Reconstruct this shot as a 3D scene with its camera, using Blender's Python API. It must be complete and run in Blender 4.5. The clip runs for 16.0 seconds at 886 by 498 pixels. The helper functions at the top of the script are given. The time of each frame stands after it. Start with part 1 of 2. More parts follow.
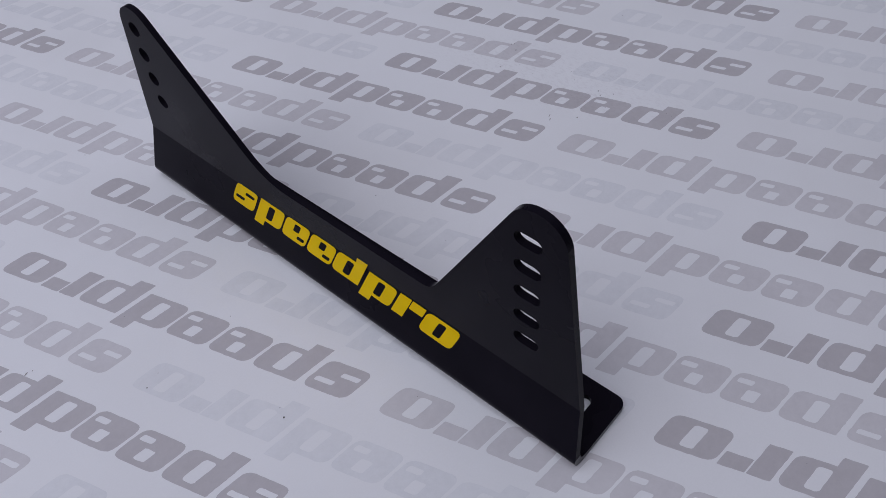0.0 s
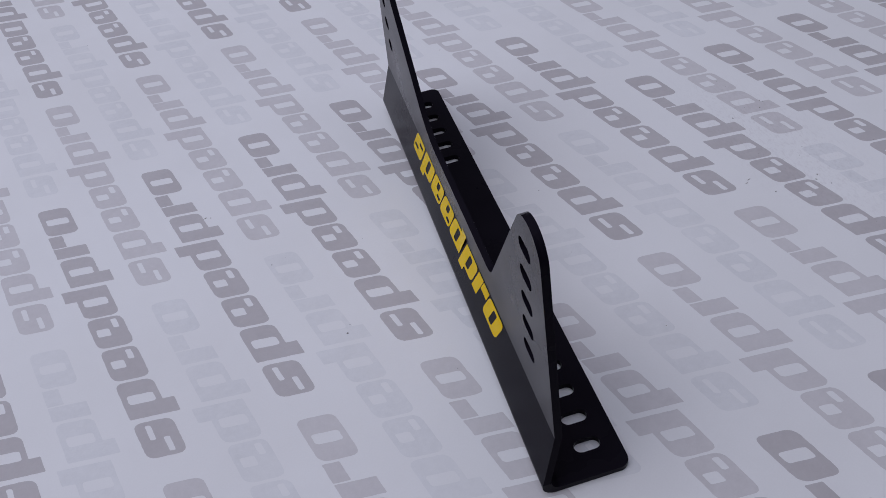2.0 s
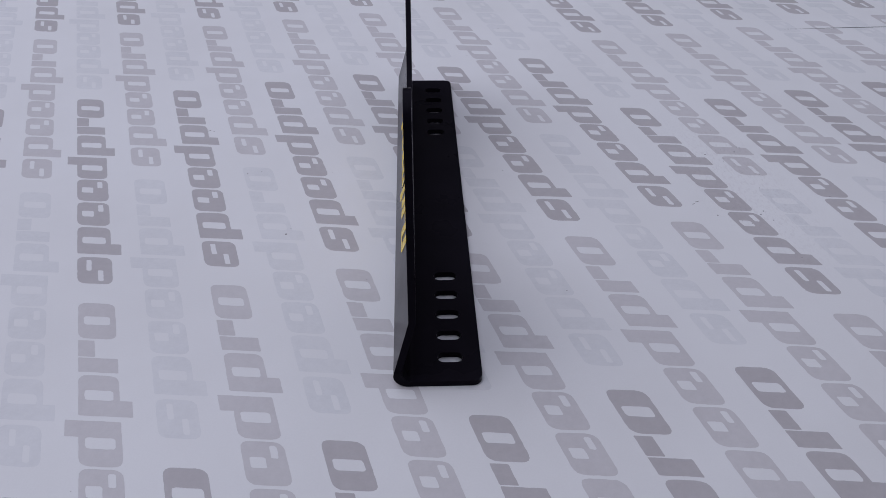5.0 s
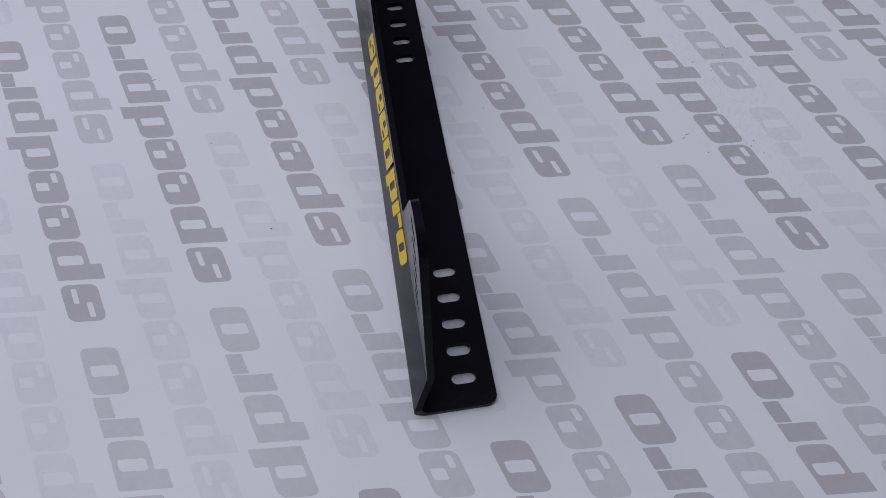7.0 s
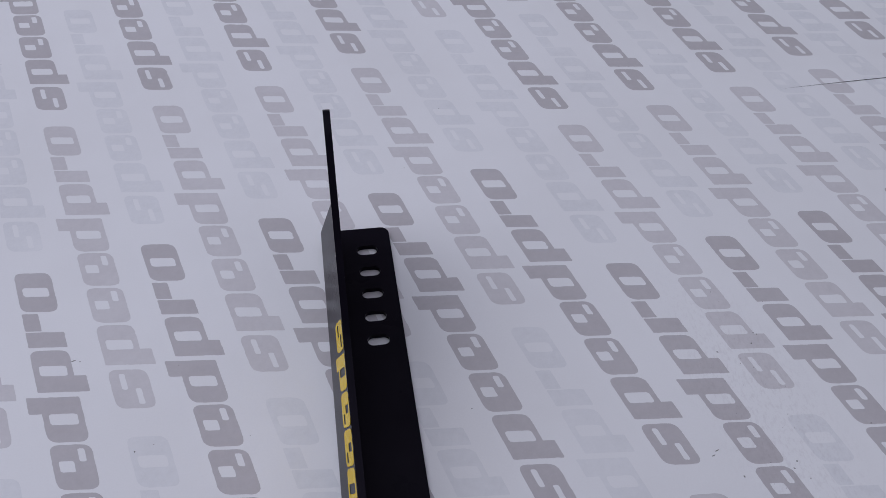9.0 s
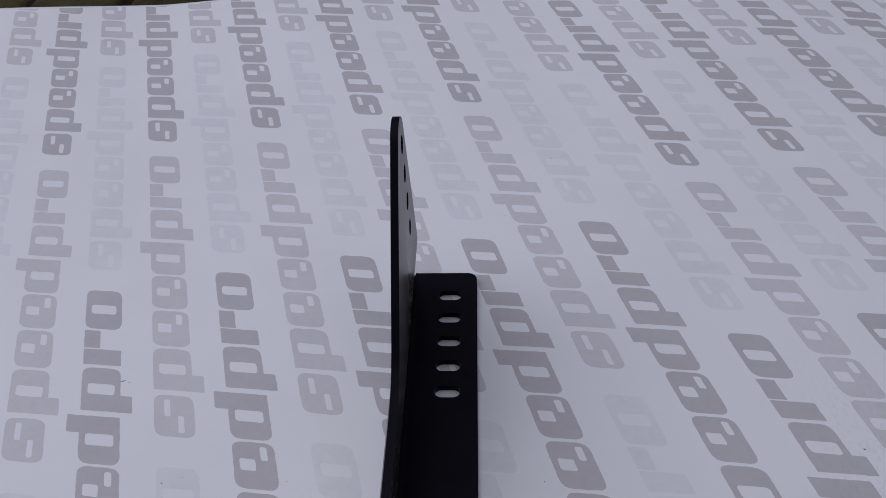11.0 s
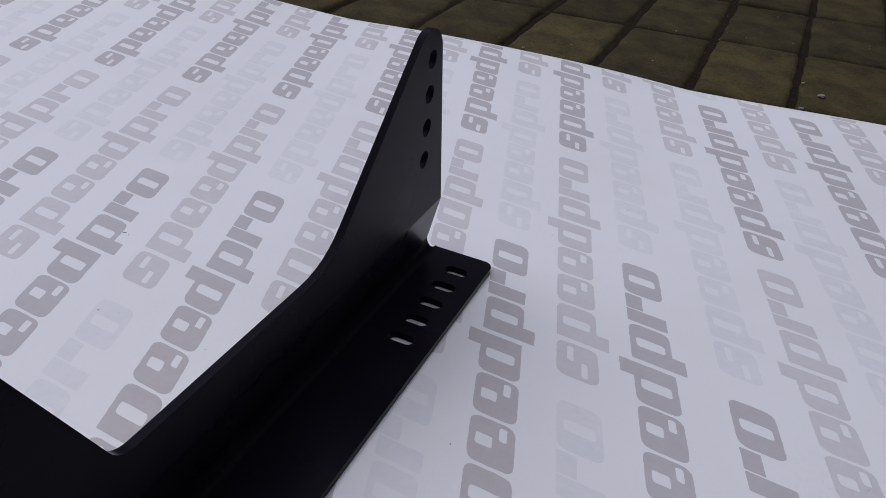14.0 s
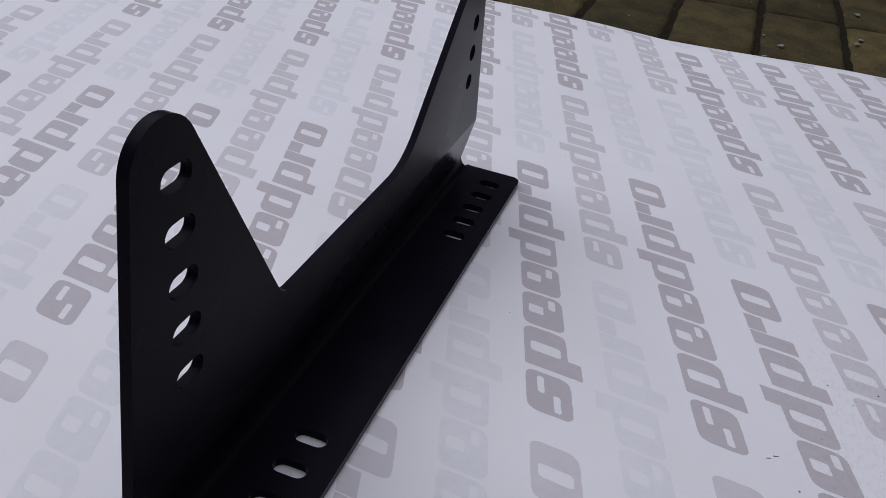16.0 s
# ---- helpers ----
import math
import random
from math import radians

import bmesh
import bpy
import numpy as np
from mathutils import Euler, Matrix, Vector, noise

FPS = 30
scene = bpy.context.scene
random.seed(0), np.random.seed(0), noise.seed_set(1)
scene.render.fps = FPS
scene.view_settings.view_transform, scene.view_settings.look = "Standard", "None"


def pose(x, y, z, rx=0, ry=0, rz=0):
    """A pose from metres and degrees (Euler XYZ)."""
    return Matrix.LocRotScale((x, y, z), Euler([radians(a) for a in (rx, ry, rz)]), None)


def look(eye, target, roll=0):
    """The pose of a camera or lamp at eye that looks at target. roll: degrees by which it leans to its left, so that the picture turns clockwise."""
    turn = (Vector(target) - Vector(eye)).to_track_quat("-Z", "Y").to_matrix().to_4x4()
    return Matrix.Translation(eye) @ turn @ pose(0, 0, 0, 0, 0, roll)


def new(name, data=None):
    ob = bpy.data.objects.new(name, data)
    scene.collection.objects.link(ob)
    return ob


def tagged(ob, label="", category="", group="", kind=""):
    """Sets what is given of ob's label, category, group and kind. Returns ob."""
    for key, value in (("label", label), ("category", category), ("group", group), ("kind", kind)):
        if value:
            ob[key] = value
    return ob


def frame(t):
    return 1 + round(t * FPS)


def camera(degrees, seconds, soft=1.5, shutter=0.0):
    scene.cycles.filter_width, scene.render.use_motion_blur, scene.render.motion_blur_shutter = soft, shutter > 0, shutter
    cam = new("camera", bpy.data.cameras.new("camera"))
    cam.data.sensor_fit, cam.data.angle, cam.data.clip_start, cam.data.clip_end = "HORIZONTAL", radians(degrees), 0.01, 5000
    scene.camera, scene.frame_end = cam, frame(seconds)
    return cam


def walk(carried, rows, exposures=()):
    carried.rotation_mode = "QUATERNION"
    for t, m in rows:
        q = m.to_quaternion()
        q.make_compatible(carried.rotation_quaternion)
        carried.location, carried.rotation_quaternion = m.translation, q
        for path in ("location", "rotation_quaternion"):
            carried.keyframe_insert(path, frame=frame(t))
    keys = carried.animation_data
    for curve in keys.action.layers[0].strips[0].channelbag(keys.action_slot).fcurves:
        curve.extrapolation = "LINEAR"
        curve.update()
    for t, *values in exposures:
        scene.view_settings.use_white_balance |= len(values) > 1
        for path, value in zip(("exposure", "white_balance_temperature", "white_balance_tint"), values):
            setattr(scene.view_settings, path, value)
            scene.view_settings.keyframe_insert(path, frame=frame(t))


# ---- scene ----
cam = camera(55.37, 16.0, soft=0.6)
PATH = [
    (0, (-0.19278, -0.10191, 0.42645), (0.27982, 0.35676, -0.32606), -4.698),
    (0.5, (-0.16619, -0.12672, 0.41709), (0.22101, 0.41406, -0.32966), -5.899),
    (1, (-0.13909, -0.14973, 0.41753), (0.18846, 0.42664, -0.33114), -4.125),
    (1.5, (-0.10251, -0.19030, 0.42496), (0.11359, 0.44855, -0.31340), -8.364),
    (2, (-0.07989, -0.21027, 0.42669), (0.05444, 0.47380, -0.29025), -7.470),
    (2.5, (-0.05611, -0.25586, 0.41646), (0.05942, 0.48239, -0.24809), -5.015),
    (3, (-0.02448, -0.29504, 0.39655), (0.06504, 0.48361, -0.22448), -2.096),
    (3.5, (-0.00764, -0.32128, 0.37654), (0.04874, 0.47323, -0.22808), 0.098),
    (3.7, (-0.00504, -0.33206, 0.36545), (0.03912, 0.47262, -0.22661), 0.387),
    (4.1, (0.00174, -0.34752, 0.35244), (0.02946, 0.46721, -0.22674), 1.105),
    (4.5, (0.00591, -0.35149, 0.35218), (0.03315, 0.45990, -0.23169), 1.343),
    (5, (0.00774, -0.34105, 0.36701), (0.04891, 0.44535, -0.24933), 1.147),
    (5.4, (0.00675, -0.32097, 0.38880), (0.06297, 0.42501, -0.27479), 0.738),
    (5.8, (0.00377, -0.29098, 0.41744), (0.07125, 0.39153, -0.31031), 0.235),
    (6, (0.00185, -0.27436, 0.43479), (0.07180, 0.37190, -0.32512), 0.006),
    (6.5, (-0.00318, -0.22742, 0.46687), (0.07166, 0.29864, -0.38027), -0.757),
    (7, (-0.01765, -0.17032, 0.49770), (0.07303, 0.32195, -0.36801), 1.427),
    (7.5, (-0.02390, -0.10319, 0.50203), (0.06312, 0.38629, -0.36563), 2.289),
    (8, (-0.01367, -0.06348, 0.50829), (0.10320, 0.43114, -0.35293), 5.154),
    (8.5, (-0.01056, -0.03379, 0.49217), (0.13208, 0.50474, -0.33827), 6.522),
    (9, (0.00166, -0.01230, 0.47195), (0.14132, 0.59825, -0.30762), 5.049),
    (9.5, (0.01500, -0.00512, 0.43628), (0.13243, 0.67373, -0.28854), 3.030),
    (10, (0.02341, -0.00448, 0.42255), (0.05149, 0.68895, -0.29742), -1.719),
    (10.2, (0.02768, -0.00214, 0.41931), (0.04204, 0.69498, -0.29750), -2.241),
    (10.6, (0.03778, -0.00247, 0.40876), (0.01686, 0.70478, -0.29789), -3.277),
    (11, (0.05182, -0.00779, 0.39386), (0.00685, 0.71574, -0.29497), -2.755),
    (11.5, (0.07385, -0.01676, 0.37048), (0.00205, 0.73122, -0.28935), -0.876),
    (11.9, (0.09421, -0.02205, 0.34907), (-0.00695, 0.74395, -0.28577), 0.833),
    (12.3, (0.11624, -0.02234, 0.32619), (-0.03110, 0.75482, -0.28562), 2.040),
    (12.5, (0.12947, -0.01898, 0.30848), (-0.05186, 0.75471, -0.29859), 1.915),
    (13, (0.14909, -0.02276, 0.30661), (-0.08340, 0.77667, -0.24733), 5.077),
    (13.5, (0.16277, -0.03516, 0.29119), (-0.10220, 0.76767, -0.24291), 6.774),
    (14, (0.16914, -0.04417, 0.28099), (-0.12179, 0.75544, -0.24434), 6.820),
    (14.5, (0.16843, -0.06600, 0.27546), (-0.14628, 0.73073, -0.24046), 6.239),
    (15, (0.15733, -0.09613, 0.27051), (-0.14574, 0.71409, -0.23116), 6.449),
    (15.5, (0.15275, -0.12710, 0.27435), (-0.11694, 0.68250, -0.24701), 6.877),
    (16, (0.14481, -0.14594, 0.27562), (-0.07865, 0.66683, -0.26240), 8.117),
]
walk(cam, [(t, look(eye, target, roll)) for t, eye, target, roll in PATH],
     exposures=[(0.0, -0.28, 6430, 10.4), (3.0, -0.23, 6390, 10.4), (6.5, -0.24, 6410, 10.4), (9.0, -0.29, 6420, 10.4), (9.5, -0.33, 6400, 10.4),
                (10.0, -0.37, 6390, 10.4), (12.5, -0.39, 6420, 10.5), (13.0, -0.37, 6440, 10.5), (13.5, -0.16, 6500, 10.4), (14.0, -0.09, 6560, 10.4),
                (14.5, -0.02, 6570, 10), (15.0, -0.02, 6600, 10), (16.0, -0.06, 6620, 10)])

# ---- light: an overcast day ----
SUN_HEIGHT, SUN_TURN = 60.0, 275.0
world = bpy.data.worlds.new("overcast_sky")
scene.world = world
world.use_nodes = True
sky_nodes = world.node_tree.nodes
sky = sky_nodes.new("ShaderNodeTexSky")
sky.sky_type, sky.sun_disc = "NISHITA", False
sky.sun_elevation, sky.sun_rotation = radians(SUN_HEIGHT), radians(SUN_TURN)
sky.air_density, sky.dust_density, sky.ozone_density = 1.0, 3.0, 1.5
# a veil of cloud over the blue, as an overcast sky is: three times as bright overhead as at the horizon
way = sky_nodes.new("ShaderNodeTexCoord")
height = sky_nodes.new("ShaderNodeSeparateXYZ")
world.node_tree.links.new(way.outputs["Generated"], height.inputs[0])
rise = sky_nodes.new("ShaderNodeMapRange")
rise.inputs["To Min"].default_value, rise.inputs["To Max"].default_value = 0.42, 1.26
world.node_tree.links.new(height.outputs["Z"], rise.inputs["Value"])
veil = sky_nodes.new("ShaderNodeVectorMath")
veil.operation = "SCALE"
veil.inputs[0].default_value = (3.8, 3.56, 4.2)
world.node_tree.links.new(rise.outputs["Result"], veil.inputs["Scale"])
cloud = sky_nodes.new("ShaderNodeMix")
cloud.data_type = "RGBA"
cloud.inputs[0].default_value = 0.8
world.node_tree.links.new(sky.outputs["Color"], cloud.inputs[6])
world.node_tree.links.new(veil.outputs["Vector"], cloud.inputs[7])
world.node_tree.links.new(cloud.outputs[2], sky_nodes["Background"].inputs["Color"])
sky_nodes["Background"].inputs["Strength"].default_value = 0.138
sun = new("sun", bpy.data.lights.new("sun", "SUN"))
sun.data.energy, sun.data.angle, sun.data.color = 1.42, radians(80), (0.80, 0.865, 1.0)
around, up = radians(SUN_TURN), radians(SUN_HEIGHT)
sun.matrix_world = look((0, 0, 0), (-math.sin(around) * math.cos(up), -math.cos(around) * math.cos(up), -math.sin(up)))


# ---- materials ----
def surface(name, colour, rough, metal=0.0):
    """A node material, with its node tree, its shader and a texture coordinate node."""
    mat = bpy.data.materials.new(name)
    mat.use_nodes = True
    tree = mat.node_tree
    shader = tree.nodes["Principled BSDF"]
    shader.inputs["Base Color"].default_value = (*colour, 1)
    shader.inputs["Roughness"].default_value = rough
    shader.inputs["Metallic"].default_value = metal
    coord = tree.nodes.new("ShaderNodeTexCoord")
    return mat, tree, shader, coord


def grain(tree, coord, scale, detail=4.0, rough=0.5):
    tex = tree.nodes.new("ShaderNodeTexNoise")
    tex.inputs["Scale"].default_value, tex.inputs["Detail"].default_value = scale, detail
    tex.inputs["Roughness"].default_value = rough
    tree.links.new(coord.outputs["Object"], tex.inputs["Vector"])
    return tex.outputs["Fac"]


def ramp(tree, fac, stops):
    node = tree.nodes.new("ShaderNodeValToRGB")
    ends = node.color_ramp.elements
    while len(ends) < len(stops):
        ends.new(0.5)
    for end, (place, colour) in zip(ends, stops):
        end.position, end.color = place, (*colour, 1)
    tree.links.new(fac, node.inputs["Fac"])
    return node.outputs["Color"]


def mixed(tree, fac, a, b, mode="MIX"):
    node = tree.nodes.new("ShaderNodeMix")
    node.data_type, node.blend_type = "RGBA", mode
    for socket, value in ((node.inputs[0], fac), (node.inputs[6], a), (node.inputs[7], b)):
        if isinstance(value, bpy.types.NodeSocket):
            tree.links.new(value, socket)
        else:
            socket.default_value = value if isinstance(value, float) else (*value, 1)
    return node.outputs[2]


def relief(tree, shader, height, depth, strength):
    bump = tree.nodes.new("ShaderNodeBump")
    bump.inputs["Distance"].default_value, bump.inputs["Strength"].default_value = depth, strength
    tree.links.new(height, bump.inputs["Height"])
    tree.links.new(bump.outputs["Normal"], shader.inputs["Normal"])


def powder_coat():
    mat, tree, shader, coord = surface("black_powder_coat", (0.003, 0.0028, 0.0036), 0.4)
    wear = grain(tree, coord, 28, 5)
    shade = ramp(tree, wear, [(0.35, (0.0062, 0.0053, 0.0094)), (0.7, (0.0092, 0.0078, 0.0130))])
    tree.links.new(shade, shader.inputs["Base Color"])
    gloss = ramp(tree, grain(tree, coord, 13, 4, 0.55), [(0.3, (0.25,) * 3), (0.72, (0.34,) * 3)])
    tree.links.new(gloss, shader.inputs["Roughness"])
    facing = tree.nodes.new("ShaderNodeLayerWeight")
    facing.inputs["Blend"].default_value = 0.5
    sheen = ramp(tree, facing.outputs["Facing"], [(0.42, (0.03,) * 3), (0.70, (0.05,) * 3), (0.85, (0.32,) * 3), (0.96, (0.5,) * 3)])
    tree.links.new(sheen, shader.inputs["Specular IOR Level"])
    shader.inputs["Specular Tint"].default_value = (1.0, 0.93, 1.0, 1)
    relief(tree, shader, grain(tree, coord, 2600, 2), 0.00006, 0.35)
    return mat


def vinyl():
    mat, tree, shader, coord = surface("yellow_vinyl", (0.82, 0.55, 0.001), 0.25)
    shade = ramp(tree, grain(tree, coord, 60, 3), [(0.3, (0.79, 0.53, 0.0008)), (0.7, (0.85, 0.57, 0.0015))])
    tree.links.new(shade, shader.inputs["Base Color"])
    facing = tree.nodes.new("ShaderNodeLayerWeight")
    facing.inputs["Blend"].default_value = 0.5
    tree.links.new(ramp(tree, facing.outputs["Facing"], [(0.75, (0.06,) * 3), (0.97, (0.7,) * 3)]), shader.inputs["Specular IOR Level"])
    return mat


def scuffs(tree, coord, base):
    """Faint dirt: broad stains, a scuffed patch with fine marks, and dust."""
    broad = ramp(tree, grain(tree, coord, 5, 4, 0.6), [(0.42, (0, 0, 0)), (0.8, (1, 1, 1))])
    toned = mixed(tree, broad, base, (0.93, 0.925, 0.92), "MULTIPLY")
    patch = tree.nodes.new("ShaderNodeTexGradient")
    patch.gradient_type = "SPHERICAL"
    place = tree.nodes.new("ShaderNodeMapping")
    place.vector_type = "TEXTURE"
    place.inputs["Location"].default_value = (0.272, 0.205, 0)
    place.inputs["Rotation"].default_value = (0, 0, radians(12))
    place.inputs["Scale"].default_value = (0.05, 0.14, 1)
    tree.links.new(coord.outputs["Object"], place.inputs["Vector"])
    tree.links.new(place.outputs["Vector"], patch.inputs["Vector"])
    streaks = tree.nodes.new("ShaderNodeMapping")
    streaks.inputs["Rotation"].default_value = (0, 0, radians(-12))
    streaks.inputs["Scale"].default_value = (1.0, 0.45, 1.0)
    tree.links.new(coord.outputs["Object"], streaks.inputs["Vector"])
    scratch = tree.nodes.new("ShaderNodeTexNoise")
    scratch.inputs["Scale"].default_value, scratch.inputs["Detail"].default_value, scratch.inputs["Roughness"].default_value = 420, 5, 0.7
    tree.links.new(streaks.outputs["Vector"], scratch.inputs["Vector"])
    marks = ramp(tree, scratch.outputs["Fac"], [(0.5, (0, 0, 0)), (0.62, (1, 1, 1))])
    both = mixed(tree, 1.0, ramp(tree, patch.outputs["Color"], [(0.02, (0, 0, 0)), (0.6, (0.9, 0.9, 0.9))]), marks, "MULTIPLY")
    return mixed(tree, both, toned, (0.92, 0.91, 0.915), "MULTIPLY")


WHITE = (0.83, 0.835, 0.86)


def printed(name, colour, rough=0.5, faded=0.0):
    mat, tree, shader, coord = surface(name, colour, rough)
    fine = ramp(tree, grain(tree, coord, 900, 3), [(0.3, tuple(0.98 * c for c in colour)), (0.7, colour)])
    mottle = ramp(tree, grain(tree, coord, 210, 4, 0.7), [(0.3, (0.96, 0.96, 0.96)), (0.7, (1.03, 1.03, 1.03))])
    if faded:
        fine = mixed(tree, 1.0, fine, mottle, "MULTIPLY")
        worn = ramp(tree, grain(tree, coord, 22, 5, 0.65), [(0.4, (0, 0, 0)), (0.75, (faded,) * 3)])
        fine = mixed(tree, worn, fine, WHITE)
    tree.links.new(scuffs(tree, coord, fine), shader.inputs["Base Color"])
    shader.inputs["Specular IOR Level"].default_value = 0.35
    relief(tree, shader, grain(tree, coord, 14, 3), 0.004, 0.25)
    return mat


COAT, YELLOW = powder_coat(), vinyl()
PAPER = printed("white_sheet", WHITE)
INKS = [printed("dark_grey_ink", (0.508, 0.484, 0.506), faded=0.12), printed("mid_grey_ink", (0.630, 0.612, 0.638), faded=0.2),
        printed("pale_grey_ink", (0.752, 0.762, 0.795), faded=0.6)]


def block_material(joined=False):
    mat, tree, shader, coord = surface("concrete_block", (0.1, 0.085, 0.06), 0.85)
    if joined:
        chance = tree.nodes.new("ShaderNodeNewGeometry").outputs["Random Per Island"]
    else:
        chance = tree.nodes.new("ShaderNodeObjectInfo").outputs["Random"]
    base = ramp(tree, chance, [(0.0, (0.031, 0.027, 0.0135)), (0.55, (0.044, 0.038, 0.0185)), (0.8, (0.062, 0.053, 0.025)), (1.0, (0.098, 0.082, 0.037))])
    stain = ramp(tree, grain(tree, coord, 19, 5, 0.6), [(0.34, (0.6, 0.62, 0.66)), (0.70, (1.6, 1.5, 1.32))])
    fine = ramp(tree, grain(tree, coord, 260, 4, 0.75), [(0.3, (0.7, 0.7, 0.72)), (0.7, (1.4, 1.35, 1.25))])
    tree.links.new(mixed(tree, 1.0, mixed(tree, 1.0, base, stain, "MULTIPLY"), fine, "MULTIPLY"), shader.inputs["Base Color"])
    shader.inputs["Specular IOR Level"].default_value = 0.12
    relief(tree, shader, grain(tree, coord, 380, 5, 0.7), 0.0012, 0.6)
    return mat


def soil_material(name, low, high, scale):
    mat, tree, shader, coord = surface(name, low, 0.95)
    tree.links.new(ramp(tree, grain(tree, coord, scale, 6, 0.65), [(0.3, low), (0.75, high)]), shader.inputs["Base Color"])
    shader.inputs["Specular IOR Level"].default_value = 0.1
    relief(tree, shader, grain(tree, coord, scale * 3, 5), 0.003, 0.6)
    return mat


BLOCK = block_material()
SOIL = soil_material("joint_dirt", (0.009, 0.0072, 0.004), (0.022, 0.017, 0.009), 60)
GRIT = soil_material("pale_grit", (0.17, 0.163, 0.145), (0.36, 0.345, 0.31), 200)
# mottled grey for the added walls that stand out of view
RENDER = soil_material("shading_wall_render", (0.085, 0.082, 0.08), (0.15, 0.147, 0.143), 9)
DUST = soil_material("grey_dust", (0.19, 0.185, 0.19), (0.38, 0.37, 0.38), 300)
SPECK = soil_material("dark_specks", (0.07, 0.067, 0.07), (0.19, 0.185, 0.19), 300)


# ---- helpers of this scene ----
rng = random.Random(7)


def part(name, bm, material, parent=None, label=""):
    """One mesh object from a bmesh, under its thing."""
    mesh = bpy.data.meshes.new(name)
    bm.to_mesh(mesh)
    bm.free()
    mesh.materials.append(material)
    ob = new(name, mesh)
    ob.parent = parent
    if label:
        ob["label"] = label
    return ob


def arc(cx, cy, r, a0, a1, n):
    return [(cx + r * math.cos(radians(a0 + (a1 - a0) * i / n)), cy + r * math.sin(radians(a0 + (a1 - a0) * i / n))) for i in range(n + 1)]


def rounded(points, radii, n=4):
    """A closed outline with its corners rounded."""
    out = []
    for i, p in enumerate(points):
        r = radii[i] if isinstance(radii, (list, tuple)) else radii
        p, before, after = Vector(p), Vector(points[i - 1]), Vector(points[(i + 1) % len(points)])
        a, b = before - p, after - p
        r = min(r, 0.49 * a.length, 0.49 * b.length)
        if r < 1e-6:
            out.append(tuple(p))
            continue
        start, end = p + a.normalized() * r, p + b.normalized() * r
        for k in range(n + 1):
            f = k / n
            out.append(tuple((1 - f) ** 2 * start + 2 * f * (1 - f) * p + f * f * end))
    return out


# ---- ground ----
GROUND_Z = -0.006
bm = bmesh.new()
bmesh.ops.create_grid(bm, x_segments=2, y_segments=2, size=60)
for v in bm.verts:
    v.co.z = GROUND_Z - 0.0060
ground = tagged(part("ground", bm, SOIL), "dark brown dirt ground beneath the block paving", "ground", kind="structure")


# unseen plain walls on three sides, added to block sky light and darken reflections
def shading_wall(name, x0, x1, y0, y1, height, label):
    bm = bmesh.new()
    bmesh.ops.create_cube(bm, size=1)
    for v in bm.verts:
        v.co = ((x0 + x1) / 2 + v.co.x * (x1 - x0), (y0 + y1) / 2 + v.co.y * (y1 - y0), GROUND_Z - 0.05 + (v.co.z + 0.5) * height)
    return tagged(part(name, bm, RENDER), label, "wall", kind="structure")


shading_wall("shading_wall_east", 0.88, 1.08, -1.2, 2.8, 1.3, "unseen plain grey wall added to shade the sheet from the east")
shading_wall("shading_wall_south", -3.0, 0.88, -1.2, -1.0, 2.4, "unseen plain grey wall added to shade the sheet's near side")
shading_wall("shading_wall_north", -3.0, 0.88, 2.6, 2.8, 1.4, "unseen plain grey wall added to darken the bracket's reflections")


# ---- the printed sheet ----
def edge_y(x):
    return 0.7785 + 0.074 * x + 0.0012 * math.sin(17 * x + 1)


def sheet_z(x, y):
    """The sheet gives a little under the bracket and rises in places towards its far edge."""
    near = min(1.0, max(0.0, (y - 0.5) / 0.3))
    near = near * near * (3 - 2 * near)
    away = math.hypot(max(-0.004 - x, 0, x - 0.054), max(-y, 0, y - 0.384))
    past = max(0.0, -0.75 - x, x - 0.7, -0.45 - y) / 0.18
    lie = -0.0048 * min(1.0, past) ** 2
    return lie - 0.0013 * math.exp(-(away / 0.05) ** 2) + near * (0.0064 * abs(math.sin(math.pi * (x - 0.102) / 0.362)) ** 1.3 + 0.0007 * (1 + math.sin(23 * x)))


X0, X1, Y0 = -0.95, 0.84, -0.62
bm = bmesh.new()
NX, NY = 430, 330
rows = []
for j in range(NY + 1):
    row = []
    for i in range(NX + 1):
        x = X0 + (X1 - X0) * i / NX
        y = Y0 + (edge_y(x) - Y0) * j / NY
        row.append(bm.verts.new((x, y, sheet_z(x, y))))
    rows.append(row)
for j in range(NY):
    for i in range(NX):
        bm.faces.new((rows[j][i], rows[j][i + 1], rows[j + 1][i + 1], rows[j + 1][i])).smooth = True
sheet = part("printed_sheet", bm, PAPER)
tagged(sheet, "white plastic sheet printed with grey slanted marks, on paving", "sheet")
thick = sheet.modifiers.new("thickness", "SOLIDIFY")
thick.thickness, thick.offset = 0.0009, -1

# one printed mark: eight slanted plain shapes; along the mark, and up from its foot, in metres
SLANT, TOP, RUN = 0.392, 0.0224, 0.268


def box(x0, x1, y0, y1):
    return [(x0, y0), (x1, y0), (x1, y1), (x0, y1)]


def filled(outer, *holes):
    """Flat points and triangles of an outline, with any holes."""
    bm = bmesh.new()
    for loop in (outer, *holes):
        verts = [bm.verts.new((x, y, 0)) for x, y in loop]
        for i in range(len(verts)):
            bm.edges.new((verts[i - 1], verts[i]))
    bmesh.ops.triangle_fill(bm, edges=bm.edges[:], use_beauty=True, use_dissolve=False, normal=(0, 0, 1))
    bm.verts.index_update()
    out = [(v.co.x, v.co.y) for v in bm.verts], [[v.index for v in f.verts] for f in bm.faces]
    bm.free()
    return out


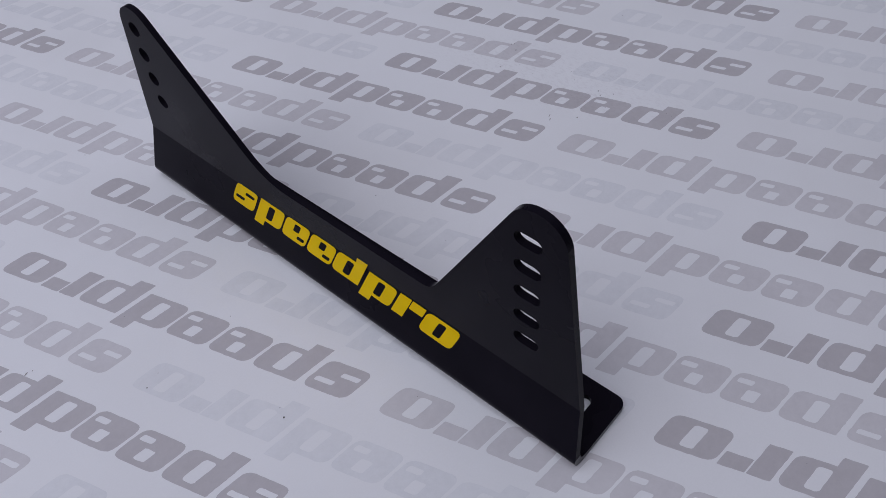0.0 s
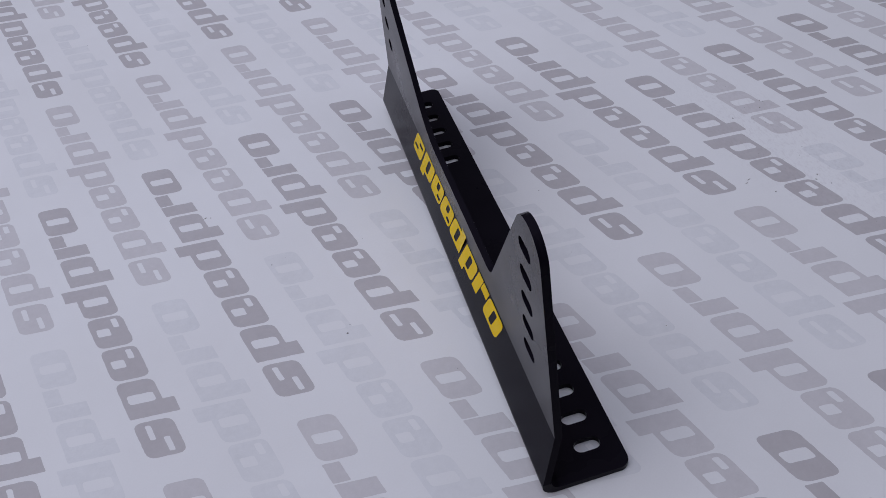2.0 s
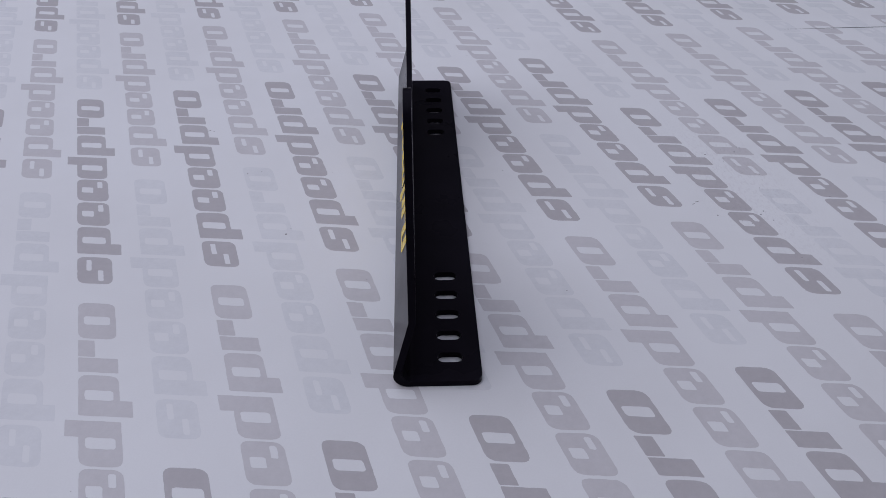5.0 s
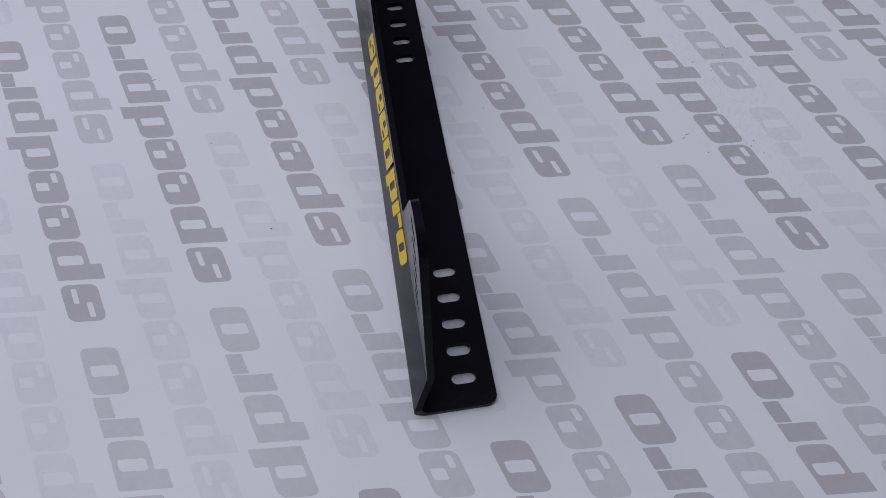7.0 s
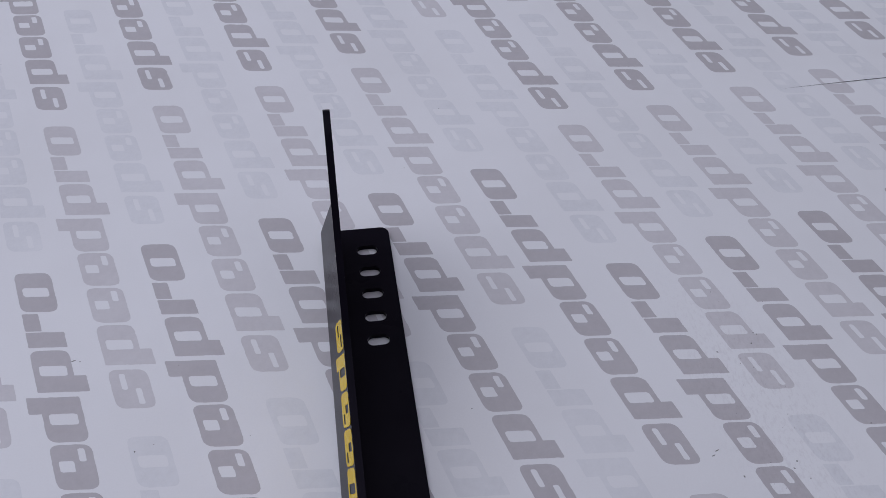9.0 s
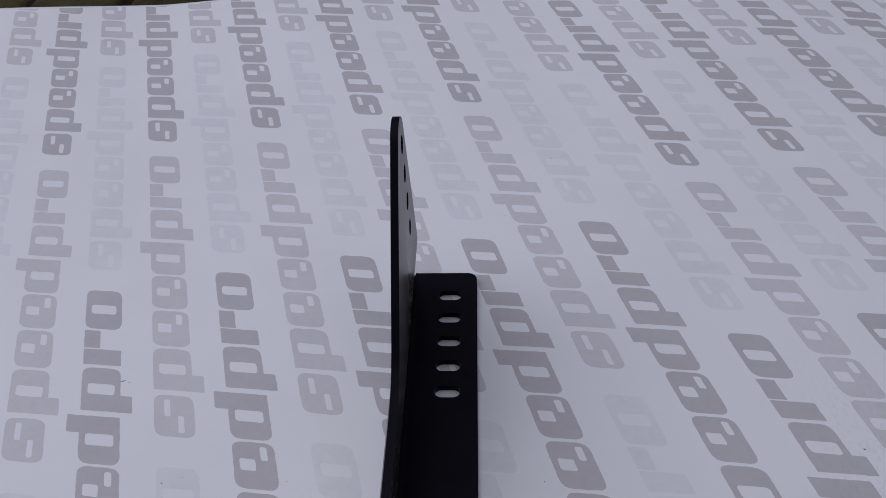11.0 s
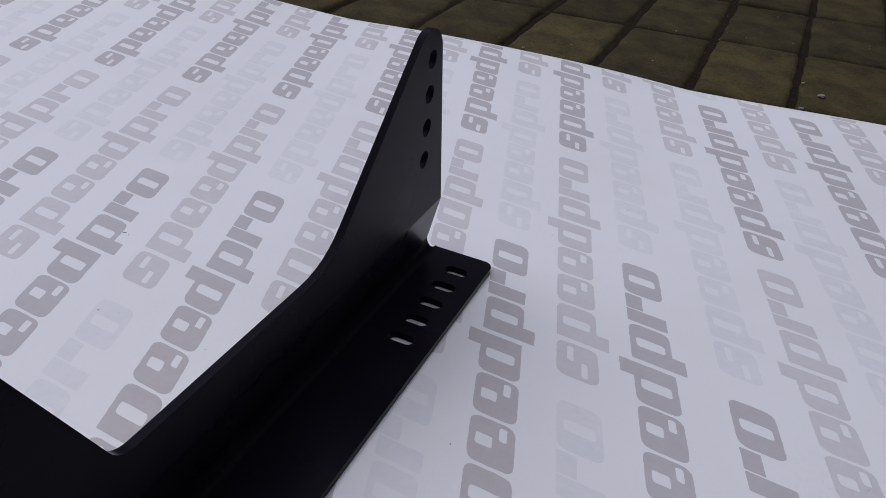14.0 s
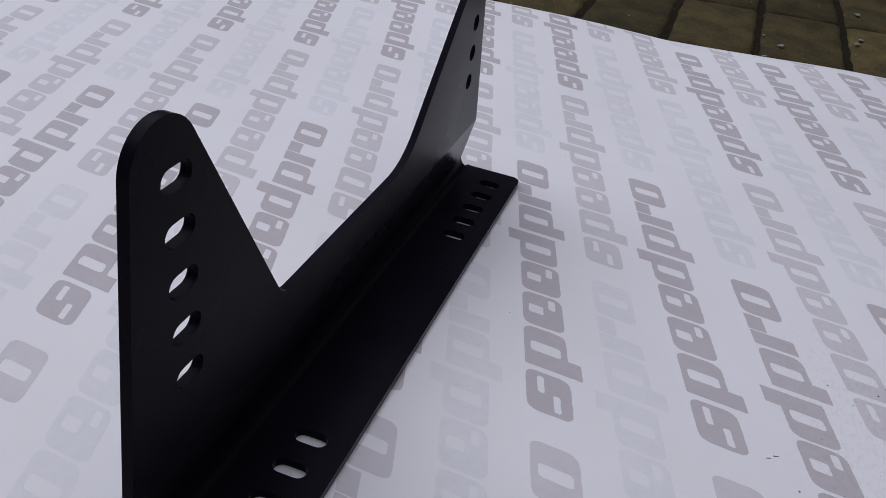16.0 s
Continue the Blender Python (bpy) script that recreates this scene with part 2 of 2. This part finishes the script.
def joined(*pieces):
    points, faces = [], []
    for more, tris in pieces:
        faces += [[i + len(points) for i in tri] for tri in tris]
        points += more
    return points, faces


def bar(x0, x1, y0, y1):
    return filled(rounded(box(x0, x1, y0, y1), 0.0007))


def link(x0, x1, slit=0.0080, below=None, above=None):
    """A slanted block with a slot through its middle; a short bar may stand out below its start or above its end."""
    middle, lip, curve, tight = (x0 + x1) / 2, 0.0034, 0.0058, 0.0008
    if below:
        corners = [(x0, -0.0066), (below, -0.0066), (below, 0), (x1, 0), (x1, TOP), (x0, TOP)]
        radii = [tight, tight, 0, curve, curve, tight]
    elif above:
        corners = [(x0, 0), (x1, 0), (x1, TOP + 0.0072), (above, TOP + 0.0072), (above, TOP), (x0, TOP)]
        radii = [curve, tight, tight, tight, 0, curve]
    else:
        corners, radii = box(x0, x1, 0, TOP), curve
    return filled(rounded(corners, radii), rounded(box(middle - slit / 2, middle + slit / 2, lip, TOP - lip), 0.0022))


def twin(x0, x1, upper, lower):
    """A rounded slanted block with two small slots, one over the other."""
    return filled(rounded(box(x0, x1, 0, TOP), 0.0058),
                  *(rounded(box(x0 + a, x0 + b, c, d), 0.0014) for a, b, c, d in (upper, lower)))


def mark_shapes():
    """Eight plain shapes: slotted blocks, some with a short bar below or above, and a pair of bars."""
    eye, cut = (0.0115, 0.0190, 0.0108, 0.0190), (0.0185, 0.0275, 0.0040, 0.0078)
    return [twin(0.0, 0.0295, (0.0140, 0.0262, 0.0132, 0.0166), (0.0030, 0.0150, 0.0058, 0.0092)),
            link(0.0333, 0.0658, below=0.0457),
            twin(0.0680, 0.0983, eye, cut), twin(0.1005, 0.1308, eye, cut),
            link(0.1325, 0.1650, above=0.1528),
            link(0.1688, 0.2013, below=0.1812),
            joined(bar(0.2038, 0.2162, 0, TOP), bar(0.2172, 0.2318, 0.0128, TOP)),
            link(0.2335, RUN)]


MARK = mark_shapes()


def laid(shape, put):
    """A bmesh of one plain shape; put() carries a flat point to its place."""
    bm = bmesh.new()
    verts = [bm.verts.new(put(*p)) for p in shape[0]]
    for f in shape[1]:
        bm.faces.new([verts[i] for i in f])
    return bm


# where the marks lie: columns of marks, two printed runs with a seam between them
ALONG, ACROSS = Vector((-0.2841, 0.9588)), Vector((-0.9588, -0.2841))
STEP, HALF, NEXT = Vector((0.0812, 0.0163)), Vector((0.0001, 0.1447)), Vector((0.0824, -0.2766))
RUNS = [(Vector((-0.2069, 0.3687)), range(-13, 5), 9), (Vector((0.1983, 0.3313)), range(0, 16), 0)]


def printed_mark(end, shade):
    """A mark whose last shape's top end lies at the given point."""
    origin = end - ALONG * RUN - ACROSS * TOP

    def put(u, v):
        p = origin + ALONG * (u + SLANT * (v - TOP)) + ACROSS * v
        return (p.x, p.y, 0.0)
    made = []
    for shape in MARK:
        bm = laid(shape, put)
        x, y, _ = put(*shape[0][0])
        if y > edge_y(x) - 0.06:
            slope = (edge_y(x + 0.03) - edge_y(x - 0.03)) / 0.06
            bmesh.ops.bisect_plane(bm, geom=bm.verts[:] + bm.edges[:] + bm.faces[:], plane_co=(x, edge_y(x) - 0.003, 0),
                                   plane_no=(-slope, 1, 0), clear_outer=True)
        if not bm.faces:
            bm.free()
            continue
        for length in (0.018, 0.010, 0.006, 0.0035):
            bmesh.ops.subdivide_edges(bm, edges=[e for e in bm.edges if e.calc_length() > length], cuts=1)
        for v in bm.verts:
            if v.is_boundary:  # ink frays into the weave
                v.co.xy += Vector((rng.gauss(0, 0.00008), rng.gauss(0, 0.00008)))
            v.co.z = sheet_z(v.co.x, v.co.y) + 0.00006
        bm.normal_update()
        made.append(bm)
    if made:
        mark = new("printed_mark")
        mark.parent = sheet
        for bm in made:
            for f in bm.faces:
                if f.normal.z < 0:
                    f.normal_flip()
            part("printed_shape", bm, INKS[shade], mark)


for start, columns, last in RUNS:
    for i in columns:
        for j in (0, 1):
            if last and i == columns[-1] and j:
                continue
            for k in range(-7, 8):
                end = start + STEP * i + HALF * j + NEXT * k
                begin = end - ALONG * RUN
                if -0.92 < min(end.x, begin.x) and max(end.x, begin.x) < 0.82 and begin.y > -0.6 and end.y < 1.07:
                    printed_mark(end, (k + j) % 3)


# ---- the bracket ----
THICK, ROUND, LEAN, TIP_OUT = 0.0041, 0.0085, radians(14.0), 0.0117
FLANGE, BEND_Z, INSIDE = 0.0498, 0.0440, 0.004
FOLD_X = -0.0005 + ROUND
S1 = FLANGE - FOLD_X
S2 = S1 + ROUND * (math.pi / 2 + LEAN)
foot = (FOLD_X - ROUND * math.cos(LEAN), ROUND + ROUND * math.sin(LEAN))
S3 = S2 + (BEND_Z - foot[1]) / math.cos(LEAN)
knee = (foot[0] + (S3 - S2) * math.sin(LEAN), BEND_Z)
S4 = S3 + INSIDE * LEAN
hub = (knee[0] - INSIDE * math.cos(LEAN), knee[1] + INSIDE * math.sin(LEAN))
wall_x, wall_z = hub[0] + INSIDE, hub[1]


def section(s):
    """The bent plate's outer face at the length s of its blank: x, z and the direction to the inner face."""
    if s <= S1:
        return FLANGE - s, 0.0, 0.0, 1.0
    if s <= S2:
        a = (s - S1) / ROUND
        return FOLD_X - ROUND * math.sin(a), ROUND - ROUND * math.cos(a), math.sin(a), math.cos(a)
    if s <= S3:
        d = s - S2
        return foot[0] + d * math.sin(LEAN), foot[1] + d * math.cos(LEAN), math.cos(LEAN), -math.sin(LEAN)
    if s <= S4:
        a = LEAN - (s - S3) / INSIDE
        return hub[0] + INSIDE * math.cos(a), hub[1] - INSIDE * math.sin(a), math.cos(a), -math.sin(a)
    return wall_x - TIP_OUT * (s - S4), wall_z + s - S4, 1.0, TIP_OUT


INNER, TURN = 0.0068, math.pi / 2 + LEAN
SPREAD = (INNER - ROUND + THICK) * math.tan(TURN / 2)


def inner_face(s):
    """The inner face at the length s: its fold is wider than the outer one's."""
    if S1 - SPREAD < s < S2 + SPREAD:
        a = TURN * (s - S1 + SPREAD) / (S2 - S1 + 2 * SPREAD)
        return FOLD_X + SPREAD - INNER * math.sin(a), THICK + INNER - INNER * math.cos(a)
    x, z, nx, nz = section(s)
    return x + THICK * nx, z + THICK * nz


def at_z(z):
    return S4 + z - wall_z


START, LENGTH, SKEW = -0.0015, 0.380, 0.0068


def blank_outline():
    """The plate's outline before bending: along the bracket, and over its section."""
    near, far = (0.0348, 0.1562, 0.0163), (0.3363, 0.1386, 0.0155)
    pts = arc(START + 0.006, 0.006, 0.006, 180, 270, 6) + arc(LENGTH - 0.006, 0.006, 0.006, 270, 360, 6)
    pts += arc(LENGTH, S1 + 0.0055, 0.0042, 270, 180, 5)[:-1]
    pts += [(0.3757, S1 + 0.0075), (0.3750, S2), (0.3705, S3), (0.3700, S4 + 0.001)]
    pts += [(y, at_z(z)) for y, z in arc(*far, 12.5, 135, 14)]
    pts += [(y, at_z(z)) for y, z in rounded([(0.301, 0.1263), (0.2412, 0.0665), (0.15, 0.0665)], [0, 0.02, 0], 6)[1:-1]]
    pts += [(y, at_z(z)) for y, z in rounded([(0.2, 0.0665), (0.1045, 0.0665), (0.0757, 0.1164)], [0, 0.008, 0], 6)[1:-1]]
    pts += [(y, at_z(z)) for y, z in arc(*near, 30, 171, 16)]
    pts += [(0.0048, S4 + 0.001), (0.0044, S3), (START, S2)]
    return pts


def slot(y, s, length, width, upright):
    r, half = width / 2, (length - width) / 2
    pts = arc(half, 0, r, -90, 90, 8) + arc(-half, 0, r, 90, 270, 8)
    return [(y + (b if upright else a), s + (a if upright else b)) for a, b in pts]


def openings():
    out = []
    for i in range(5):
        out.append(slot(0.0179 + 0.0190 * i, FLANGE - 0.0321, 0.0150, 0.0080, True))
        out.append(slot(LENGTH - 0.0200 - 0.0188 * i, FLANGE - 0.0321, 0.0150, 0.0080, True))
        out.append(slot(0.0396, at_z(0.1513 - 0.0188 * i), 0.0158, 0.0085, False))
    for i in range(4):
        out.append(arc(0.3395, at_z(0.1378 - 0.0188 * i), 0.0051, 0, 360, 20)[:-1])
    return out


def skewed(x, y):
    """The fold runs a little askew to the row of slots in the foot."""
    return x + SKEW * (y - 0.19) * (1 - x / 0.0321)


def bent_plate():
    bm = bmesh.new()
    for loop in [blank_outline()] + openings():
        verts = [bm.verts.new((y, s, 0)) for y, s in loop]
        for i in range(len(verts)):
            bm.edges.new((verts[i - 1], verts[i]))
    bmesh.ops.triangle_fill(bm, edges=bm.edges[:], use_beauty=True, use_dissolve=False, normal=(0, 0, 1))
    cuts = [S1 - SPREAD + (S2 - S1 + 2 * SPREAD) * i / 26 for i in range(27)] + [S1 - SPREAD - 0.003, S2 + SPREAD + 0.003] + [S3, (S3 + S4) / 2, S4]
    for s in cuts:
        bmesh.ops.bisect_plane(bm, geom=bm.verts[:] + bm.edges[:] + bm.faces[:], plane_co=(0, s, 0), plane_no=(0, 1, 0), dist=1e-6)
    for i in range(1, 40):
        bmesh.ops.bisect_plane(bm, geom=bm.verts[:] + bm.edges[:] + bm.faces[:], plane_co=(0.0095 * i, 0, 0), plane_no=(1, 0, 0), dist=1e-6)
    flat = {v: (v.co.x, v.co.y) for v in bm.verts}
    faces, rim = bm.faces[:], [e for e in bm.edges if len(e.link_faces) == 1]
    inner = {}
    for v, (y, s) in flat.items():
        x, z, nx, nz = section(s)
        v.co = (skewed(x, y), y, z)
        x, z = inner_face(s)
        inner[v] = bm.verts.new((skewed(x, y), y, z))
    for f in faces:
        bm.faces.new([inner[v] for v in f.verts])
    for e in rim:
        a, b = e.verts
        bm.faces.new((a, b, inner[b], inner[a]))
    bmesh.ops.recalc_face_normals(bm, faces=bm.faces[:])
    for f in bm.faces:
        f.smooth = True
    for e in bm.edges:
        e.smooth = e.calc_face_angle(0) < radians(38)
    return bm


bracket = new("mounting_bracket")
bracket.location, bracket.rotation_euler = (0.0, 0, -0.0011), (0, 0, 0)
tagged(bracket, "black powder-coated bent steel bracket with slotted tabs", "bracket")
plate = part("bent_plate", bent_plate(), COAT, bracket)
soften = plate.modifiers.new("worn_edges", "BEVEL")
soften.width, soften.segments, soften.limit_method, soften.angle_limit, soften.harden_normals = 0.0008, 2, "ANGLE", radians(40), True
level = plate.modifiers.new("even_shading", "WEIGHTED_NORMAL")
level.keep_sharp, level.weight = True, 50

# yellow decal on the leaning strip: the same row of plain shapes
decal = new("decal")
decal.parent = bracket
for shape in MARK:
    def put(u, v):
        y = 0.2765 - (u + SLANT * (v - TOP)) * 0.722
        x, z, nx, nz = section(S2 + 0.0188 - 0.012 * (0.262 - y) + v * 0.765)
        return (skewed(x - nx * 0.00025, y), y, z - nz * 0.00025)
    bm = laid(shape, put)
    bmesh.ops.recalc_face_normals(bm, faces=bm.faces[:])
    part("decal_shape", bm, YELLOW, decal, "bright yellow vinyl shape")


# ---- small things on the sheet ----
def speck(bm, x, y, z, size, stretch, turn=None):
    """A small lump of dirt or grit, lying down."""
    made = bmesh.ops.create_icosphere(bm, subdivisions=1, radius=size)["verts"]
    turn = rng.uniform(0, 6.3) if turn is None else turn
    for v in made:
        v.co *= rng.uniform(0.75, 1.2)
        v.co.x *= stretch
        v.co.z *= 0.6
        v.co.xy = v.co.xy @ Matrix.Rotation(turn, 2)
        v.co += Vector((x, y, z + size * 0.3))


def scatter(places, lowest, highest):
    bm = bmesh.new()
    for x, y, size in places:
        speck(bm, x, y, sheet_z(x, y), size, rng.uniform(lowest, highest))
    return bm


bm = scatter(((-0.0798, 0.1467, 0.0006), (-0.1184, 0.2265, 0.0005), (0.0845, 0.2296, 0.0004), (0.2805, 0.2535, 0.0006), (0.2762, 0.1688, 0.0005)), 1.0, 1.5)
tagged(part("crumbs", bm, SPECK), "tiny dark crumbs of dirt scattered over the white sheet", "dirt", kind="stuff")

places = [(0.285, 0.2615, 0.0005), (0.2549, 0.2498, 0.0005), (0.2398, 0.1636, 0.0005), (-0.156, 0.293, 0.0004), (0.287, 0.26, 0.0004),
          (0.2595, 0.17, 0.0004), (0.2727, 0.1645, 0.0005), (0.28, 0.157, 0.0004), (0.335, 0.187, 0.0004)]
places += [(rng.gauss(0.272, 0.014), rng.gauss(0.2, 0.045), rng.uniform(0.00015, 0.0003)) for i in range(20)]
loose = [(rng.uniform(-0.4, 0.5), rng.uniform(-0.1, 0.7), rng.uniform(0.0002, 0.0003)) for i in range(24)]
places += [p for p in loose if not (-0.02 < p[0] < 0.06 and -0.01 < p[1] < 0.39)]
bm = scatter(places, 1.0, 2.0)
for x, y in ((0.2292, 0.182), (0.2258, 0.179), (-0.160, 0.294)):  # short scratches
    speck(bm, x, y, sheet_z(x, y), 0.00035, 4.5, -0.35)
tagged(part("dust", bm, DUST), "pale grey dust and short scuffs on the white sheet", "dust", kind="stuff")

# a thin dark strip, added for the shade line of a crease in the sheet
bm = bmesh.new()
rings = []
for i in range(25):
    f = i / 24
    x, y = 0.412 + 0.21 * f, 0.5014 + 0.0075 * f + 0.002 * math.sin(2.4 * f)
    r = 0.00026 * min(1.0, 0.12 + 2.6 * f)
    rings.append([bm.verts.new((x, y + r * math.cos(a), sheet_z(x, y) + 0.0004 + r * math.sin(a))) for a in (0.5, 2.1, 3.7, 5.3)])
for low, high in zip(rings, rings[1:]):
    for i in range(4):
        bm.faces.new((low[i], low[(i + 1) % 4], high[(i + 1) % 4], high[i]))
tagged(part("thread", bm, SPECK), "thin dark strip standing for a crease's shade line on the white sheet", "thread")


# ---- block paving beyond the sheet ----
def paving_block_mesh(seed):
    rnd = random.Random(seed)
    bm = bmesh.new()
    w, l, h = 0.0481, 0.0995, 0.045
    around = rounded([(-w, -l), (w, -l), (w, l), (-w, l)], 0.004, 2)
    rim = []
    for i, p in enumerate(around):
        rim.append(p)
        q = around[(i + 1) % len(around)]
        gap = math.hypot(q[0] - p[0], q[1] - p[1])
        steps = int(gap / 0.02)
        rim += [(p[0] + (q[0] - p[0]) * k / (steps + 1), p[1] + (q[1] - p[1]) * k / (steps + 1)) for k in range(1, steps + 1)]
    wear = [rnd.uniform(-0.0012, 0.0012) for _ in rim]
    loops = []
    for z, inset in ((-h, 0.0), (-0.006, 0.0), (-0.0022, 0.0022), (-0.0006, 0.0065), (0.0, 0.016)):
        loop = []
        for (x, y), worn in zip(rim, wear):
            near = 1 - (inset + worn) / w, 1 - (inset + worn) / l
            loop.append(bm.verts.new((x * near[0], y * near[1] + 0.15 * x, z + (0 if z == -h else rnd.uniform(-0.0006, 0.0004)))))
        loops.append(loop)
    count = len(rim)
    for low, high in zip(loops, loops[1:]):
        for i in range(count):
            bm.faces.new((low[i], low[(i + 1) % count], high[(i + 1) % count], high[i])).smooth = True
    bm.faces.new(loops[-1]).smooth = True
    mesh = bpy.data.meshes.new("paving_block")
    bm.to_mesh(mesh)
    bm.free()
    mesh.materials.append(BLOCK)
    return mesh


block_meshes = [paving_block_mesh(s) for s in range(6)]
for col in range(-9, 12):
    for row in range(-1, 9):
        ob = new("paving_block", rng.choice(block_meshes))
        ob.parent = ground
        ob.location = (0.0985 - 0.0512 + 0.1025 * col, 0.912 + 0.206 * row + 0.0154 * col, GROUND_Z - 0.001 + rng.uniform(-0.0015, 0.001))
        ob.rotation_euler = (rng.uniform(-0.008, 0.008), rng.uniform(-0.01, 0.01), rng.uniform(-0.012, 0.012) + (math.pi if rng.random() < 0.5 else 0))

# the rest of the paving, round the sheet
verts, faces = [], []
shapes = [([v.co.copy() for v in mesh.vertices], [list(f.vertices) for f in mesh.polygons]) for mesh in block_meshes]
for col in range(-22, 25):
    for row in range(-16, 12):
        x, y = 0.0985 - 0.0512 + 0.1025 * col, 0.912 + 0.206 * row + 0.0154 * col
        if (-9 <= col < 12 and -1 <= row < 9) or (-0.85 < x < 0.8 and -0.5 < y < 0.7):
            continue
        points, sides = rng.choice(shapes)
        z = GROUND_Z - 0.001 + rng.uniform(-0.0015, 0.001)
        faces += [[len(verts) + i for i in side] for side in sides]
        verts += [(p.x + x, p.y + y, p.z + z) for p in points]
mesh = bpy.data.meshes.new("paving_blocks")
mesh.from_pydata(verts, [], faces)
mesh.materials.append(block_material(joined=True))
rest = new("paving_blocks", mesh)
rest.parent = ground
tagged(rest, kind="stuff")

# pale pebbles and dark bits on the paving
for x, y, size in ((0.2255, 0.8835, 0.0045), (0.317, 0.961, 0.0045), (0.320, 0.984, 0.0040), (0.3235, 1.111, 0.0045), (0.209, 0.832, 0.0030), (0.206, 0.917, 0.0022), (-0.081, 0.82, 0.0022)):
    bm = bmesh.new()
    for _ in range(3):
        speck(bm, rng.uniform(-0.5, 0.5) * size, rng.uniform(-0.5, 0.5) * size, 0.0, size * rng.uniform(0.5, 0.8), rng.uniform(1.0, 1.4))
    pebble = part("pebble", bm, GRIT)
    pebble.location = (x, y, GROUND_Z - 0.0005)
    tagged(pebble, "small pale chip of stone lying on the paving", "pebble", group="pebbles on the paving")
bm = bmesh.new()
for i in range(900):
    if i < 560:
        x, y, z = 0.0985 + 0.1025 * rng.randrange(-5, 8) + rng.gauss(0, 0.004), rng.uniform(0.8, 1.6), GROUND_Z - 0.0066
    else:
        x = rng.uniform(-0.45, 0.85)
        y, z = 1.015 + 0.15 * (x - 0.0985) + 0.206 * rng.randrange(-1, 3) + rng.gauss(0, 0.004), GROUND_Z - 0.0066
    speck(bm, x, y, z, rng.uniform(0.0004, 0.0014), rng.uniform(1.0, 1.8))
tagged(part("joint_grit", bm, SOIL), "dark crumbs of soil in the paving joints", "dirt", kind="stuff")
bm = bmesh.new()
for i in range(170):
    speck(bm, rng.uniform(-0.4, 0.8), rng.uniform(0.8, 1.7), GROUND_Z - 0.001, rng.uniform(0.0004, 0.0010), rng.uniform(1.0, 1.6))
tagged(part("sand", bm, GRIT), "fine pale sand grains scattered on the paving blocks", "sand", kind="stuff")
